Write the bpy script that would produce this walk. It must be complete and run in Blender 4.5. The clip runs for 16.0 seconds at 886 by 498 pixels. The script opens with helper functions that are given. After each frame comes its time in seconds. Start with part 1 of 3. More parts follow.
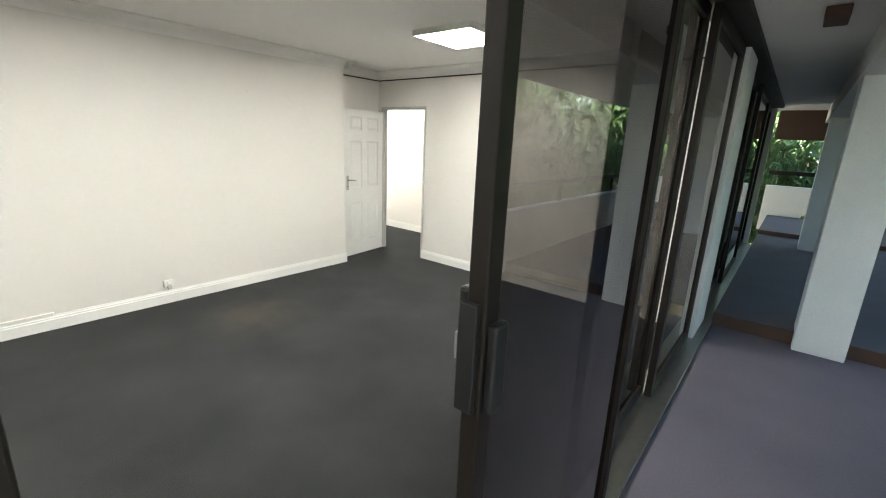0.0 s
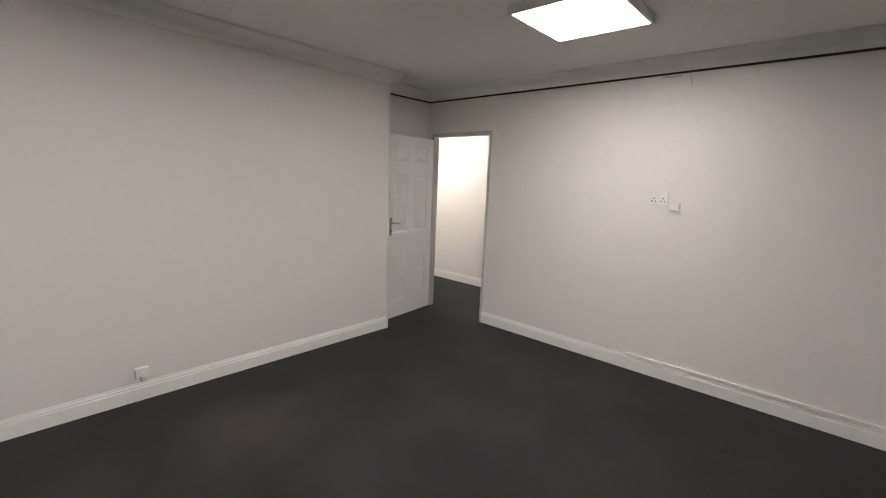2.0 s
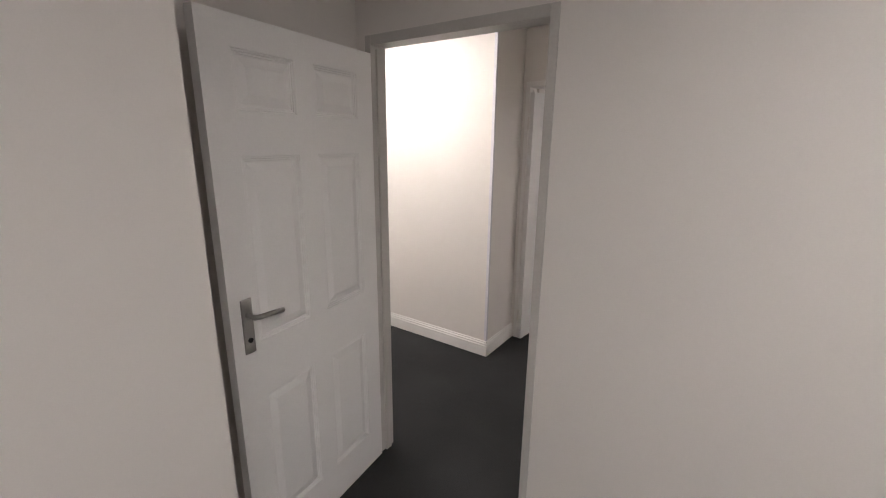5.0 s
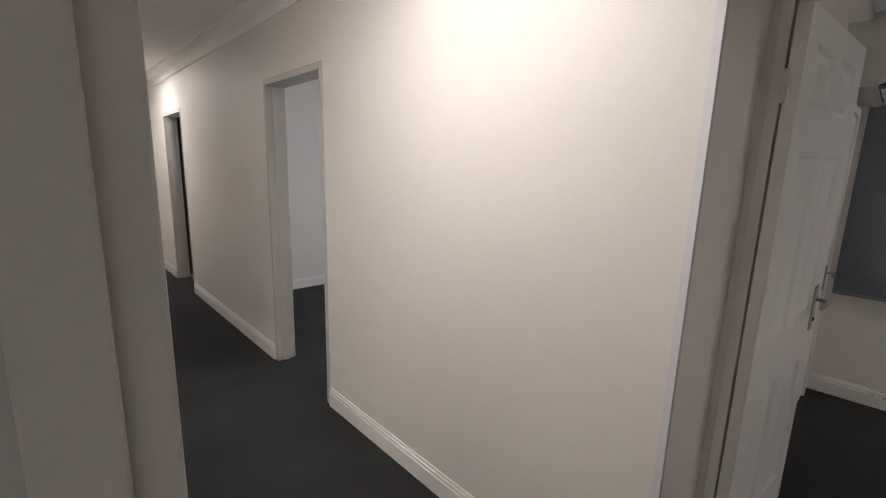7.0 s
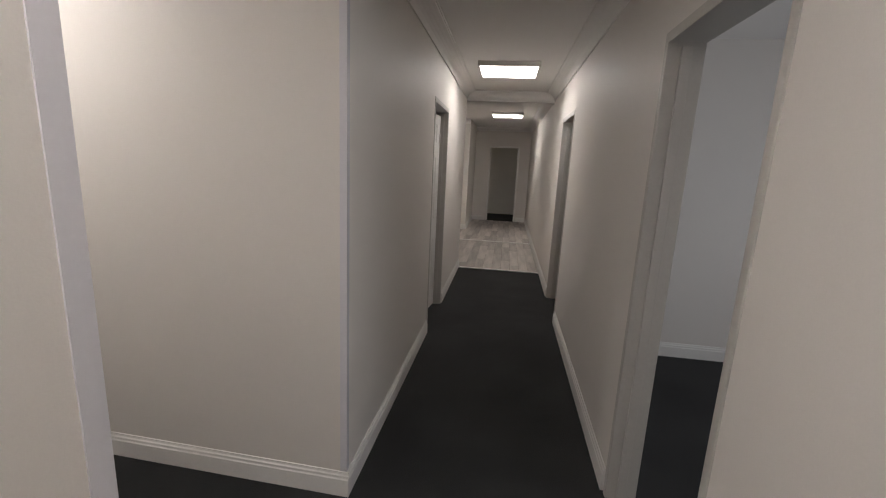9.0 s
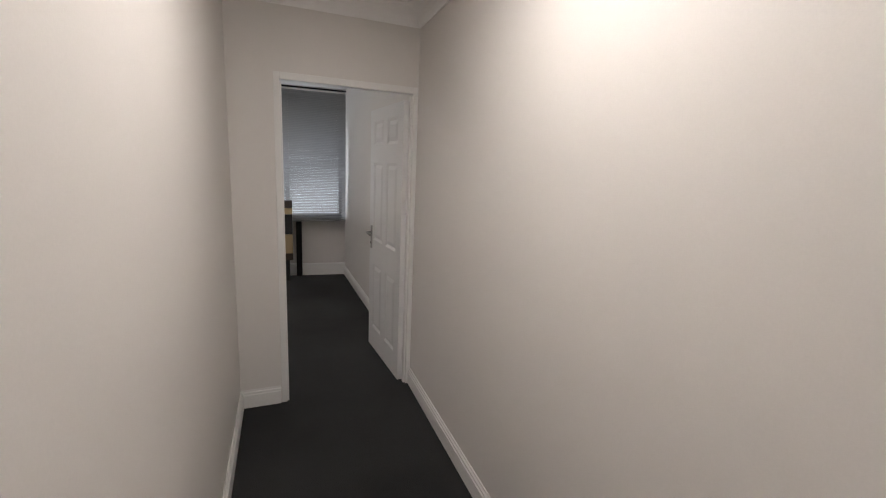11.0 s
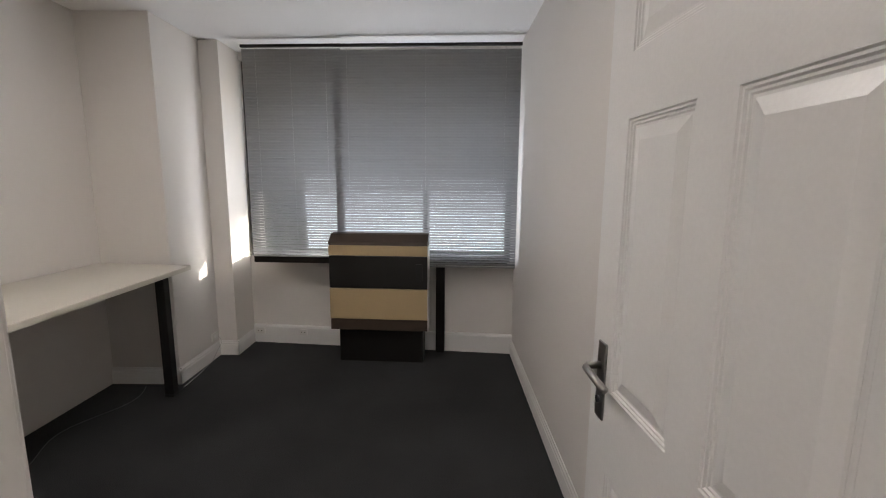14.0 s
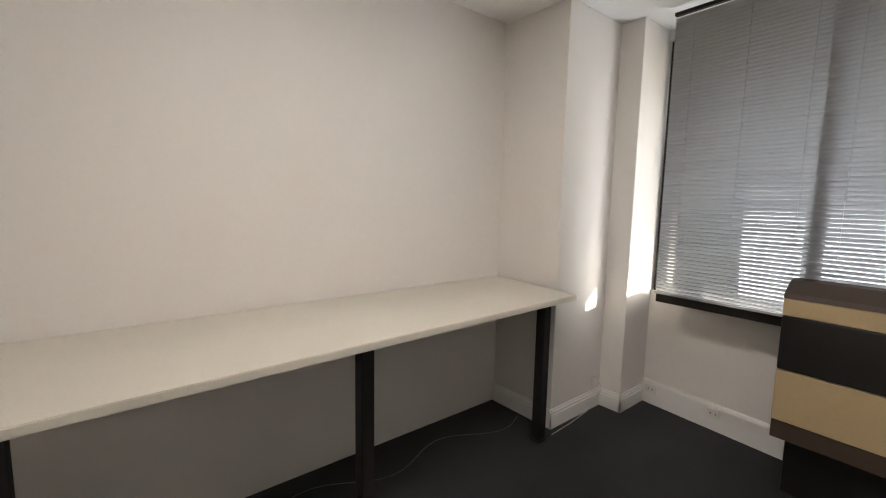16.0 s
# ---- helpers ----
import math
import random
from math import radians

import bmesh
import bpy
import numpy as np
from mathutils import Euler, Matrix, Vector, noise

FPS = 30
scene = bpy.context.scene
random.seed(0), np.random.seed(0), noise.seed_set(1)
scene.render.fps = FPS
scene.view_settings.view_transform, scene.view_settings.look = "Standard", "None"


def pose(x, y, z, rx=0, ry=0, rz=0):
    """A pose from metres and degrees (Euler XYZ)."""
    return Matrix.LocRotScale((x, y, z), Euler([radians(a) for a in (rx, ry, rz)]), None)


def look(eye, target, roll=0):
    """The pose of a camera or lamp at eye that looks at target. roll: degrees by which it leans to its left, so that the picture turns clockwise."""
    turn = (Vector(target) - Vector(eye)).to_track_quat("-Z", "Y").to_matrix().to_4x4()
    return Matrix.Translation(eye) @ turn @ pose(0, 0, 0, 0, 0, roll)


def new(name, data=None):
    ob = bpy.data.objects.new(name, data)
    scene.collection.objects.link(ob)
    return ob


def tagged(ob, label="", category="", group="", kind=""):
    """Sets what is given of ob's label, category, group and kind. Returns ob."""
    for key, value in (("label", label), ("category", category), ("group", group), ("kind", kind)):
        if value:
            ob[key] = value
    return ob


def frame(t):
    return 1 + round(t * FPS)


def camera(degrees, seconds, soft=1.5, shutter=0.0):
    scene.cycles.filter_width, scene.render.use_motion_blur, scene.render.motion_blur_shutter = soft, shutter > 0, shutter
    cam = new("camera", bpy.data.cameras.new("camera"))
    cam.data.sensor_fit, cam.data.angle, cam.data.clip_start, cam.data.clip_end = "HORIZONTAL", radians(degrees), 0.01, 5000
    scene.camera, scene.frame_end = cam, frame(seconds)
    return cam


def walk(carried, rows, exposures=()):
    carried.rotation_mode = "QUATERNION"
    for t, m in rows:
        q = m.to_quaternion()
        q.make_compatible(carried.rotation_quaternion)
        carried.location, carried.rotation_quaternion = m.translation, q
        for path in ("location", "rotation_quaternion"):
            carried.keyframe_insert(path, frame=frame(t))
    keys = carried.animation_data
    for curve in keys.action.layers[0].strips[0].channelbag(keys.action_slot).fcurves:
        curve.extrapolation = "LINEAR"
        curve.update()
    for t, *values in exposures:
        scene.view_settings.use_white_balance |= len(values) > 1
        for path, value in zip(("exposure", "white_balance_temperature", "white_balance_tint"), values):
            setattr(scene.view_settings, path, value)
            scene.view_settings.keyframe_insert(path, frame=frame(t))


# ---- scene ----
cam = camera(92.2, 16.0, 1.1)
EXPOSURES = [(0, 3.1, 6400, 1), (0.5, 2.8, 6450, 2), (1.0, 2.35, 6500, 6), (1.5, 2.07, 6500, 10), (3.7, 1.95, 6500, 13), (5.8, 1.72, 6500, 15), (6.6, 1.45, 6500, 13), (7.0, 1.3, 6500, 12),
             (7.4, 0.93, 6500, 11), (8, 0.6, 6500, 12), (9, 0.82, 6500, 12), (10.2, 0.92, 6500, 12), (12.4, 0.82, 6500, 14), (13.4, 1.12, 6550, 13), (14.2, 1.3, 6600, 13), (15, 1.58, 6700, 12), (16, 1.66, 6750, 11)]
PATH = [
    (0, (-4.568, -4.607, 1.693), (-3.056, -3.395, 1.199), 2.6),
    (0.5, (-4.366, -4.327, 1.701), (-3.045, -2.888, 1.27), 1.6),
    (1, (-4.191, -4.044, 1.693), (-2.926, -2.522, 1.401), 2.4),
    (1.5, (-4.047, -3.734, 1.609), (-2.628, -2.342, 1.392), 2.8),
    (2, (-3.832, -3.365, 1.603), (-2.367, -2.043, 1.277), 2.4),
    (2.5, (-3.549, -2.964, 1.569), (-2.066, -1.648, 1.306), 2.4),
    (3, (-3.224, -2.587, 1.592), (-1.685, -1.351, 1.267), 1.4),
    (3.5, (-2.783, -2.217, 1.643), (-1.217, -1.039, 1.246), 1.1),
    (3.7, (-2.593, -2.089, 1.681), (-1.05, -0.903, 1.222), 1.9),
    (5.8, (-0.843, -0.638, 1.693), (0.766, 0.439, 1.194), -0.2),
    (6.2, (-0.508, -0.435, 1.708), (1.032, 0.736, 1.199), -0.3),
    (6.6, (-0.28, -0.19, 1.66), (1.225, 1.055, 1.215), 0.2),
    (7, (0.012, 0.005, 1.55), (1.366, 1.427, 1.175), 1.5),
    (7.5, (0.294, 0.186, 1.569), (1.166, 1.947, 1.197), 3.0),
    (8, (0.483, 0.505, 1.545), (0.98, 2.405, 1.15), 4.2),
    (8.5, (0.605, 0.895, 1.565), (0.86, 2.83, 1.17), 3.9),
    (9, (0.668, 1.262, 1.583), (0.40, 3.19, 1.187), 2.7),
    (9.5, (0.554, 1.524, 1.616), (-0.281, 3.299, 1.226), 2.3),
    (10, (0.293, 1.82, 1.579), (-0.908, 3.377, 1.215), 1.7),
    (10.2, (0.115, 1.866, 1.62), (-1.25, 3.28, 1.25), 2.0),
    (12.3, (-1.66, 2.40, 1.62), (-3.62, 2.55, 1.272), 2.6),
    (12.5, (-1.86, 2.398, 1.592), (-3.823, 2.572, 1.253), 2.8),
    (13, (-2.351, 2.431, 1.574), (-4.313, 2.618, 1.236), 1.6),
    (13.5, (-2.757, 2.51, 1.542), (-4.729, 2.567, 1.214), 1.1),
    (14, (-3.149, 2.522, 1.485), (-5.127, 2.514, 1.185), 0.4),
    (14.5, (-3.452, 2.516, 1.462), (-5.41, 2.237, 1.162), 0.7),
    (15, (-3.7, 2.465, 1.436), (-5.524, 1.695, 1.158), 1.7),
    (15.5, (-3.858, 2.345, 1.432), (-5.464, 1.184, 1.167), 2.5),
    (16, (-3.961, 2.114, 1.439), (-5.217, 0.575, 1.209), 1.1),
]
walk(cam, [(t, look(eye, target, roll)) for t, eye, target, roll in PATH], EXPOSURES)

# ---- light ----
world = bpy.data.worlds.new("sky")
scene.world = world
world.use_nodes = True
wn = world.node_tree
sky = wn.nodes.new("ShaderNodeTexSky")
sky.sky_type, sky.sun_disc = "NISHITA", False
SUN_WAY = Vector((0.50, -0.75, -0.38)).normalized()
sky.sun_elevation = math.asin(-SUN_WAY.z)
sky.sun_rotation = math.atan2(-SUN_WAY.x, -SUN_WAY.y)
wn.links.new(sky.outputs[0], wn.nodes["Background"].inputs[0])
wn.nodes["Background"].inputs[1].default_value = 0.15
sun_data = bpy.data.lights.new("sun", "SUN")
sun_data.energy, sun_data.angle, sun_data.color = 5.0, radians(0.5), (1, 0.93, 0.82)
sun = new("sun", sun_data)
sun.matrix_world = Matrix.Translation((-12, 6, 12)) @ SUN_WAY.to_track_quat("-Z", "Y").to_matrix().to_4x4()
PANEL_GLOW = 8.0
# daylight standing in the east room's window
day_data = bpy.data.lights.new("window_daylight", "AREA")
day_data.shape, day_data.size, day_data.size_y, day_data.energy, day_data.color = "RECTANGLE", 2.9, 1.2, 12, (0.90, 0.93, 1.0)
day = new("window_daylight", day_data)
day.matrix_world = look((4.02, 2.7, 1.55), (2.0, 2.9, 1.0))
day2_data = day_data.copy()
day2_data.size, day2_data.energy = 2.8, 6
day2 = new("window_daylight", day2_data)
day2.matrix_world = look((4.30, -1.4, 1.55), (2.0, -1.4, 1.3))
WARM = (1.0, 0.95, 0.91)

day3_data = day_data.copy()
day3_data.size, day3_data.size_y, day3_data.energy, day3_data.color = 1.9, 1.15, 15, (0.86, 0.91, 1.0)
day3 = new("window_daylight", day3_data)
day3.matrix_world = look((-7.19, 2.15, 1.42), (-6.0, 2.15, 1.3))


# ---- materials ----
def material(name, colour, rough=0.6, metal=0.0, vary=0.06, scale=3.0, fine=120.0, bump=0.1, stretch=(1, 1, 1), spec=0.5, each=0.0):
    m = bpy.data.materials.new(name)
    m.use_nodes = True
    t = m.node_tree
    n, l = t.nodes, t.links
    b = n["Principled BSDF"]
    b.inputs["Roughness"].default_value, b.inputs["Metallic"].default_value = rough, metal
    b.inputs["Specular IOR Level"].default_value = spec
    co = n.new("ShaderNodeTexCoord")
    mp = n.new("ShaderNodeMapping")
    mp.inputs["Scale"].default_value = stretch
    l.new(co.outputs["Object"], mp.inputs[0])
    big, small = n.new("ShaderNodeTexNoise"), n.new("ShaderNodeTexNoise")
    big.inputs["Scale"].default_value, small.inputs["Scale"].default_value = scale, fine
    big.inputs["Detail"].default_value, small.inputs["Detail"].default_value = 5, 3
    for k in (big, small):
        l.new(mp.outputs[0], k.inputs["Vector"])
    add = n.new("ShaderNodeMath")
    add.operation = "ADD"
    l.new(big.outputs[0], add.inputs[0])
    l.new(small.outputs[0], add.inputs[1])
    last = add.outputs[0]
    if each:
        info, mul, plus = n.new("ShaderNodeObjectInfo"), n.new("ShaderNodeMath"), n.new("ShaderNodeMath")
        mul.operation = "MULTIPLY_ADD"
        mul.inputs[1].default_value, mul.inputs[2].default_value = each, -each / 2
        l.new(info.outputs["Random"], mul.inputs[0])
        l.new(mul.outputs[0], plus.inputs[0])
        l.new(last, plus.inputs[1])
        last = plus.outputs[0]
    ramp = n.new("ShaderNodeMapRange")
    ramp.inputs[1].default_value, ramp.inputs[2].default_value = 0.6, 1.4
    ramp.inputs[3].default_value, ramp.inputs[4].default_value = 1 - vary, 1 + vary
    l.new(last, ramp.inputs[0])
    mix = n.new("ShaderNodeVectorMath")
    mix.operation = "SCALE"
    mix.inputs[0].default_value = colour
    l.new(ramp.outputs[0], mix.inputs["Scale"])
    l.new(mix.outputs[0], b.inputs["Base Color"])
    if bump:
        bp = n.new("ShaderNodeBump")
        bp.inputs["Strength"].default_value, bp.inputs["Distance"].default_value = bump, 0.004
        l.new(small.outputs[0], bp.inputs["Height"])
        l.new(bp.outputs[0], b.inputs["Normal"])
    return m


def letting_light_through(m, colour, share):
    t = m.node_tree
    n, l = t.nodes, t.links
    tr, mx = n.new("ShaderNodeBsdfTranslucent"), n.new("ShaderNodeMixShader")
    tr.inputs[0].default_value = (*colour, 1)
    mx.inputs[0].default_value = share
    out = n["Material Output"]
    l.new(n["Principled BSDF"].outputs[0], mx.inputs[1])
    l.new(tr.outputs[0], mx.inputs[2])
    l.new(mx.outputs[0], out.inputs["Surface"])


def glass_material(name, tint):
    m = bpy.data.materials.new(name)
    m.use_nodes = True
    b = m.node_tree.nodes["Principled BSDF"]
    b.inputs["Base Color"].default_value = (*tint, 1)
    b.inputs["Transmission Weight"].default_value = 1
    b.inputs["Roughness"].default_value = 0.01
    b.inputs["IOR"].default_value = 1.45
    return m


def glow_material(name, colour, strength):
    m = bpy.data.materials.new(name)
    m.use_nodes = True
    b = m.node_tree.nodes["Principled BSDF"]
    b.inputs["Base Color"].default_value = (0.8, 0.8, 0.8, 1)
    b.inputs["Emission Color"].default_value = (*colour, 1)
    b.inputs["Emission Strength"].default_value = strength
    return m


def carpet_material():
    m = material("carpet_charcoal", (0.027, 0.0275, 0.028), 0.95, 0, 0.6, 1.6, 200, 0.9, spec=0.15)
    t = m.node_tree
    n, l = t.nodes, t.links
    b = n["Principled BSDF"]
    b.inputs["Sheen Weight"].default_value, b.inputs["Sheen Roughness"].default_value = 0.05, 0.5
    # a worn brownish patch in the large room
    geo, dist, rng = n.new("ShaderNodeNewGeometry"), n.new("ShaderNodeVectorMath"), n.new("ShaderNodeMapRange")
    dist.operation = "DISTANCE"
    dist.inputs[1].default_value = (-2.75, -0.85, 0)
    l.new(geo.outputs["Position"], dist.inputs[0])
    wob, mulw = n.new("ShaderNodeTexNoise"), n.new("ShaderNodeMath")
    wob.inputs["Scale"].default_value = 5
    mulw.operation = "MULTIPLY_ADD"
    mulw.inputs[1].default_value = 0.5
    l.new(geo.outputs["Position"], wob.inputs["Vector"])
    l.new(wob.outputs[0], mulw.inputs[0])
    l.new(dist.outputs["Value"], mulw.inputs[2])
    rng.inputs[1].default_value, rng.inputs[2].default_value = 0.25, 0.75
    rng.inputs[3].default_value, rng.inputs[4].default_value = 0.5, 0.0
    l.new(mulw.outputs[0], rng.inputs[0])
    old = b.inputs["Base Color"].links[0].from_socket
    mx = n.new("ShaderNodeMix")
    mx.data_type = "RGBA"
    l.new(rng.outputs[0], mx.inputs[0])
    l.new(old, mx.inputs[6])
    mx.inputs[7].default_value = (0.085, 0.068, 0.050, 1)
    l.new(mx.outputs[2], b.inputs["Base Color"])
    return m


PAINT = material("cream_wall_paint", (0.735, 0.70, 0.66), 0.55, 0, 0.025, 0.9, 220, 0.05)
CEIL = material("white_ceiling_paint", (0.87, 0.855, 0.835), 0.8, 0, 0.02, 0.7, 150, 0.05)
TRIM = material("white_gloss_trim", (0.80, 0.785, 0.755), 0.35, 0, 0.03, 4, 90, 0.03)
DOORWHITE = material("white_door_paint", (0.78, 0.77, 0.75), 0.32, 0, 0.03, 3, 140, 0.04)
GUARD = material("glossy_corner_plastic", (0.70, 0.69, 0.73), 0.06, 0, 0.02, 4, 90, 0)
FRAMEGREY = material("grey_painted_door_frame", (0.50, 0.48, 0.45), 0.4, 0, 0.05, 4, 90, 0.03)
CARPET = carpet_material()
BRONZE = material("dark_bronze_aluminium", (0.014, 0.010, 0.008), 0.5, 0.0, 0.15, 6, 90, 0.03, spec=0.3)
GLASS = glass_material("smoky_glass", (0.23, 0.22, 0.21))
CLEAR = glass_material("window_glass", (0.92, 0.95, 0.94))
STEEL = material("brushed_steel", (0.42, 0.41, 0.39), 0.3, 1.0, 0.1, 20, 200, 0.04)
BLACK = material("black_plastic", (0.012, 0.012, 0.013), 0.45, 0, 0.1, 10, 80, 0.04)
WHITEP = material("white_plastic", (0.75, 0.73, 0.69), 0.35, 0, 0.03, 8, 80, 0.02)
SLAT = material("grey_aluminium_slat", (0.30, 0.287, 0.265), 0.42, 0.25, 0.07, 5, 60, 0.02, each=0.15)
BLINDC = material("grey_blind_fabric", (0.20, 0.20, 0.20), 0.6, 0, 0.07, 5, 60, 0.02, each=0.15)
letting_light_through(SLAT, (0.68, 0.69, 0.71), 0.42)
letting_light_through(BLINDC, (0.5, 0.52, 0.58), 0.4)
HBROWN = material("brown_enamel", (0.060, 0.042, 0.030), 0.45, 0, 0.1, 5, 90, 0.05)
HCREAM = material("tan_enamel", (0.46, 0.345, 0.19), 0.5, 0, 0.05, 4, 120, 0.05)
HBLACK = material("black_grille", (0.010, 0.009, 0.008), 0.4, 0, 0.1, 5, 90, 0.05)
LAMINATE = material("off_white_laminate", (0.60, 0.565, 0.49), 0.4, 0, 0.04, 5, 160, 0.03)
LEGS = material("black_steel_leg", (0.012, 0.010, 0.010), 0.5, 0, 0.15, 6, 100, 0.05)
WOODW = material("whitewashed_wood", (0.47, 0.43, 0.39), 0.5, 0, 0.42, 2.2, 30, 0.05, stretch=(6, 0.6, 1), each=0.5)
WOODB = material("brown_wood", (0.15, 0.075, 0.04), 0.5, 0, 0.25, 3, 40, 0.08, stretch=(8, 8, 0.6))
CABLE = material("grey_cable", (0.13, 0.13, 0.13), 0.5, 0, 0.1, 8, 80, 0.02)
TANFLOOR = material("tan_vinyl", (0.42, 0.33, 0.22), 0.45, 0, 0.12, 2, 40, 0.04)
SCREED = material("purple_grey_screed", (0.125, 0.11, 0.135), 0.8, 0, 0.15, 2.2, 70, 0.3)
STEPB = material("brown_step_edge", (0.085, 0.045, 0.03), 0.7, 0, 0.2, 4, 60, 0.2)
PLASTER = material("white_masonry_paint", (0.80, 0.80, 0.80), 0.75, 0, 0.06, 2, 60, 0.2)
SOFFIT = material("grey_soffit", (0.72, 0.69, 0.66), 0.8, 0, 0.06, 2, 60, 0.2)
BARK = material("bark", (0.09, 0.065, 0.045), 0.9, 0, 0.3, 8, 40, 0.6, stretch=(1, 1, 0.3))
LEAF = material("green_leaf", (0.075, 0.13, 0.035), 0.55, 0, 0.5, 3, 20, 0)
GROUND = material("dusty_ground", (0.30, 0.27, 0.22), 0.9, 0, 0.25, 0.6, 12, 0.3)
FACADE = material("pale_facade", (0.62, 0.60, 0.57), 0.8, 0, 0.08, 0.5, 20, 0.1)
DARKGLASS = material("dark_window_glass", (0.03, 0.035, 0.04), 0.1, 0, 0.1, 1, 20, 0)
PANEL_LIGHT = glow_material("lit_diffuser", WARM, PANEL_GLOW)


# ---- mesh helpers ----
def finish(name, bm, mat, smooth=False):
    bmesh.ops.recalc_face_normals(bm, faces=bm.faces)
    me = bpy.data.meshes.new(name)
    if smooth:
        for f in bm.faces:
            f.smooth = True
    bm.to_mesh(me)
    bm.free()
    me.materials.append(mat)
    return me


def part(name, bm, mat, parent, label="", m=None, smooth=False):
    ob = new(name, finish(name, bm, mat, smooth))
    ob.parent = parent
    if m is not None:
        ob.matrix_basis = m
    if label:
        tagged(ob, label)
    return ob


def thing(name, m, label, category, group="", kind=""):
    ob = new(name)
    ob.matrix_basis = m
    ob.empty_display_size = 0.1
    return tagged(ob, label, category, group, kind)


def box(x0, x1, y0, y1, z0, z1, bevel=0.0, bm=None, m=None):
    bm = bm or bmesh.new()
    r = bmesh.ops.create_cube(bm, size=1)
    vs = r["verts"]
    for v in vs:
        v.co = Vector((x0 + (v.co.x + 0.5) * (x1 - x0), y0 + (v.co.y + 0.5) * (y1 - y0), z0 + (v.co.z + 0.5) * (z1 - z0)))
    if m is not None:
        bmesh.ops.transform(bm, matrix=m, verts=vs)
    if bevel:
        es = list({e for v in vs for e in v.link_edges})
        bmesh.ops.bevel(bm, geom=es, offset=bevel, segments=2, affect="EDGES", profile=0.5)
    return bm


def tube(points, radius, sides=8, bm=None):
    """A round bar along the points."""
    bm = bm or bmesh.new()
    rings = []
    for i, p in enumerate(points):
        a, b = Vector(points[max(i - 1, 0)]), Vector(points[min(i + 1, len(points) - 1)])
        q = (b - a).to_track_quat("Z", "Y")
        rings.append([bm.verts.new(Vector(p) + q @ Vector((radius * math.cos(k * math.tau / sides), radius * math.sin(k * math.tau / sides), 0))) for k in range(sides)])
    for r0, r1 in zip(rings, rings[1:]):
        for k in range(sides):
            bm.faces.new((r0[k], r0[(k + 1) % sides], r1[(k + 1) % sides], r1[k]))
    bm.faces.new(rings[0])
    bm.faces.new(rings[-1])
    return bm


def profile_run(a, b, side, outline, bm=None):
    """Extrudes an outline of (out, up) along the line a-b in plan; side is the unit way out of the wall."""
    bm = bm or bmesh.new()
    ends = []
    for p in (a, b):
        ends.append([bm.verts.new((p[0] + side[0] * o, p[1] + side[1] * o, u)) for o, u in outline])
    n = len(outline)
    for k in range(n):
        bm.faces.new((ends[0][k], ends[0][(k + 1) % n], ends[1][(k + 1) % n], ends[1][k]))
    bm.faces.new(ends[0])
    bm.faces.new(ends[1])
    return bm


def structure(name, bm, mat, label, category):
    return tagged(new(name, finish(name, bm, mat)), label, category, kind="structure")


H = 2.60
TOP = 2.095
BASE = [(0, 0), (0.016, 0), (0.016, 0.088), (0.012, 0.094), (0.012, 0.106), (0.007, 0.112), (0.005, 0.125), (0, 0.125)]
CORNICE = [(0, H - 0.105), (0.010, H - 0.105), (0.014, H - 0.09), (0.024, H - 0.068), (0.040, H - 0.048), (0.062, H - 0.032), (0.09, H - 0.021), (0.112, H - 0.016), (0.115, H - 0.012), (0.125, H - 0.011), (0.125, H), (0, H)]


def wall(name, axis, face0, face1, start, end, openings=(), mat=None, label="plain cream painted plaster wall", top=H):
    """A wall along axis between two faces, with openings (from, to, sill, head) cut through it."""
    bm = bmesh.new()

    def piece(s, e, z0, z1):
        if e - s < 1e-4 or z1 - z0 < 1e-4:
            return
        if axis == "x":
            box(s, e, face0, face1, z0, z1, bm=bm)
        else:
            box(face0, face1, s, e, z0, z1, bm=bm)
    at = start
    for s, e, z0, z1 in sorted(openings):
        piece(at, s, 0, top)
        piece(s, e, 0, z0)
        piece(s, e, z1, top)
        at = e
    piece(at, end, 0, top)
    return structure(name, bm, mat or PAINT, label, "wall")


def skirting(a, b, side):
    return structure("baseboard", profile_run(a, b, side, BASE), TRIM, "white moulded skirting board along the wall foot", "baseboard")


def cornice(a, b, side):
    return structure("trim", profile_run(a, b, side, CORNICE), CEIL, "white stepped plaster cornice under the ceiling", "cornice")


# ---- floors and ceilings ----
AX = -0.03
CX = 0.055  # passage-side face of the same wall
structure("floor_carpet", box(-7.3, 4.3, -4.07, 7.68, -0.12, 0), CARPET, "dark charcoal office carpet, worn brown in one patch", "carpet")
structure("floor_cupboard_room", box(1.41, 3.0, 5.135, 7.5, 0, 0.006), TANFLOOR, "pale tan vinyl floor of the side room", "floor")
structure("ceiling", box(-7.3, 4.3, -4.1, 7.8, H, H + 0.15), CEIL, "plain white painted ceiling", "ceiling")
structure("ceiling_far", box(-4, 4.3, 7.8, 17, H, H + 0.15), CEIL, "plain white painted ceiling over the wooden floor", "ceiling")
structure("trim", box(-0.6, 1.3, 7.72, 7.9, 2.47, H), CEIL, "shallow white ceiling beam across the passage", "beam")

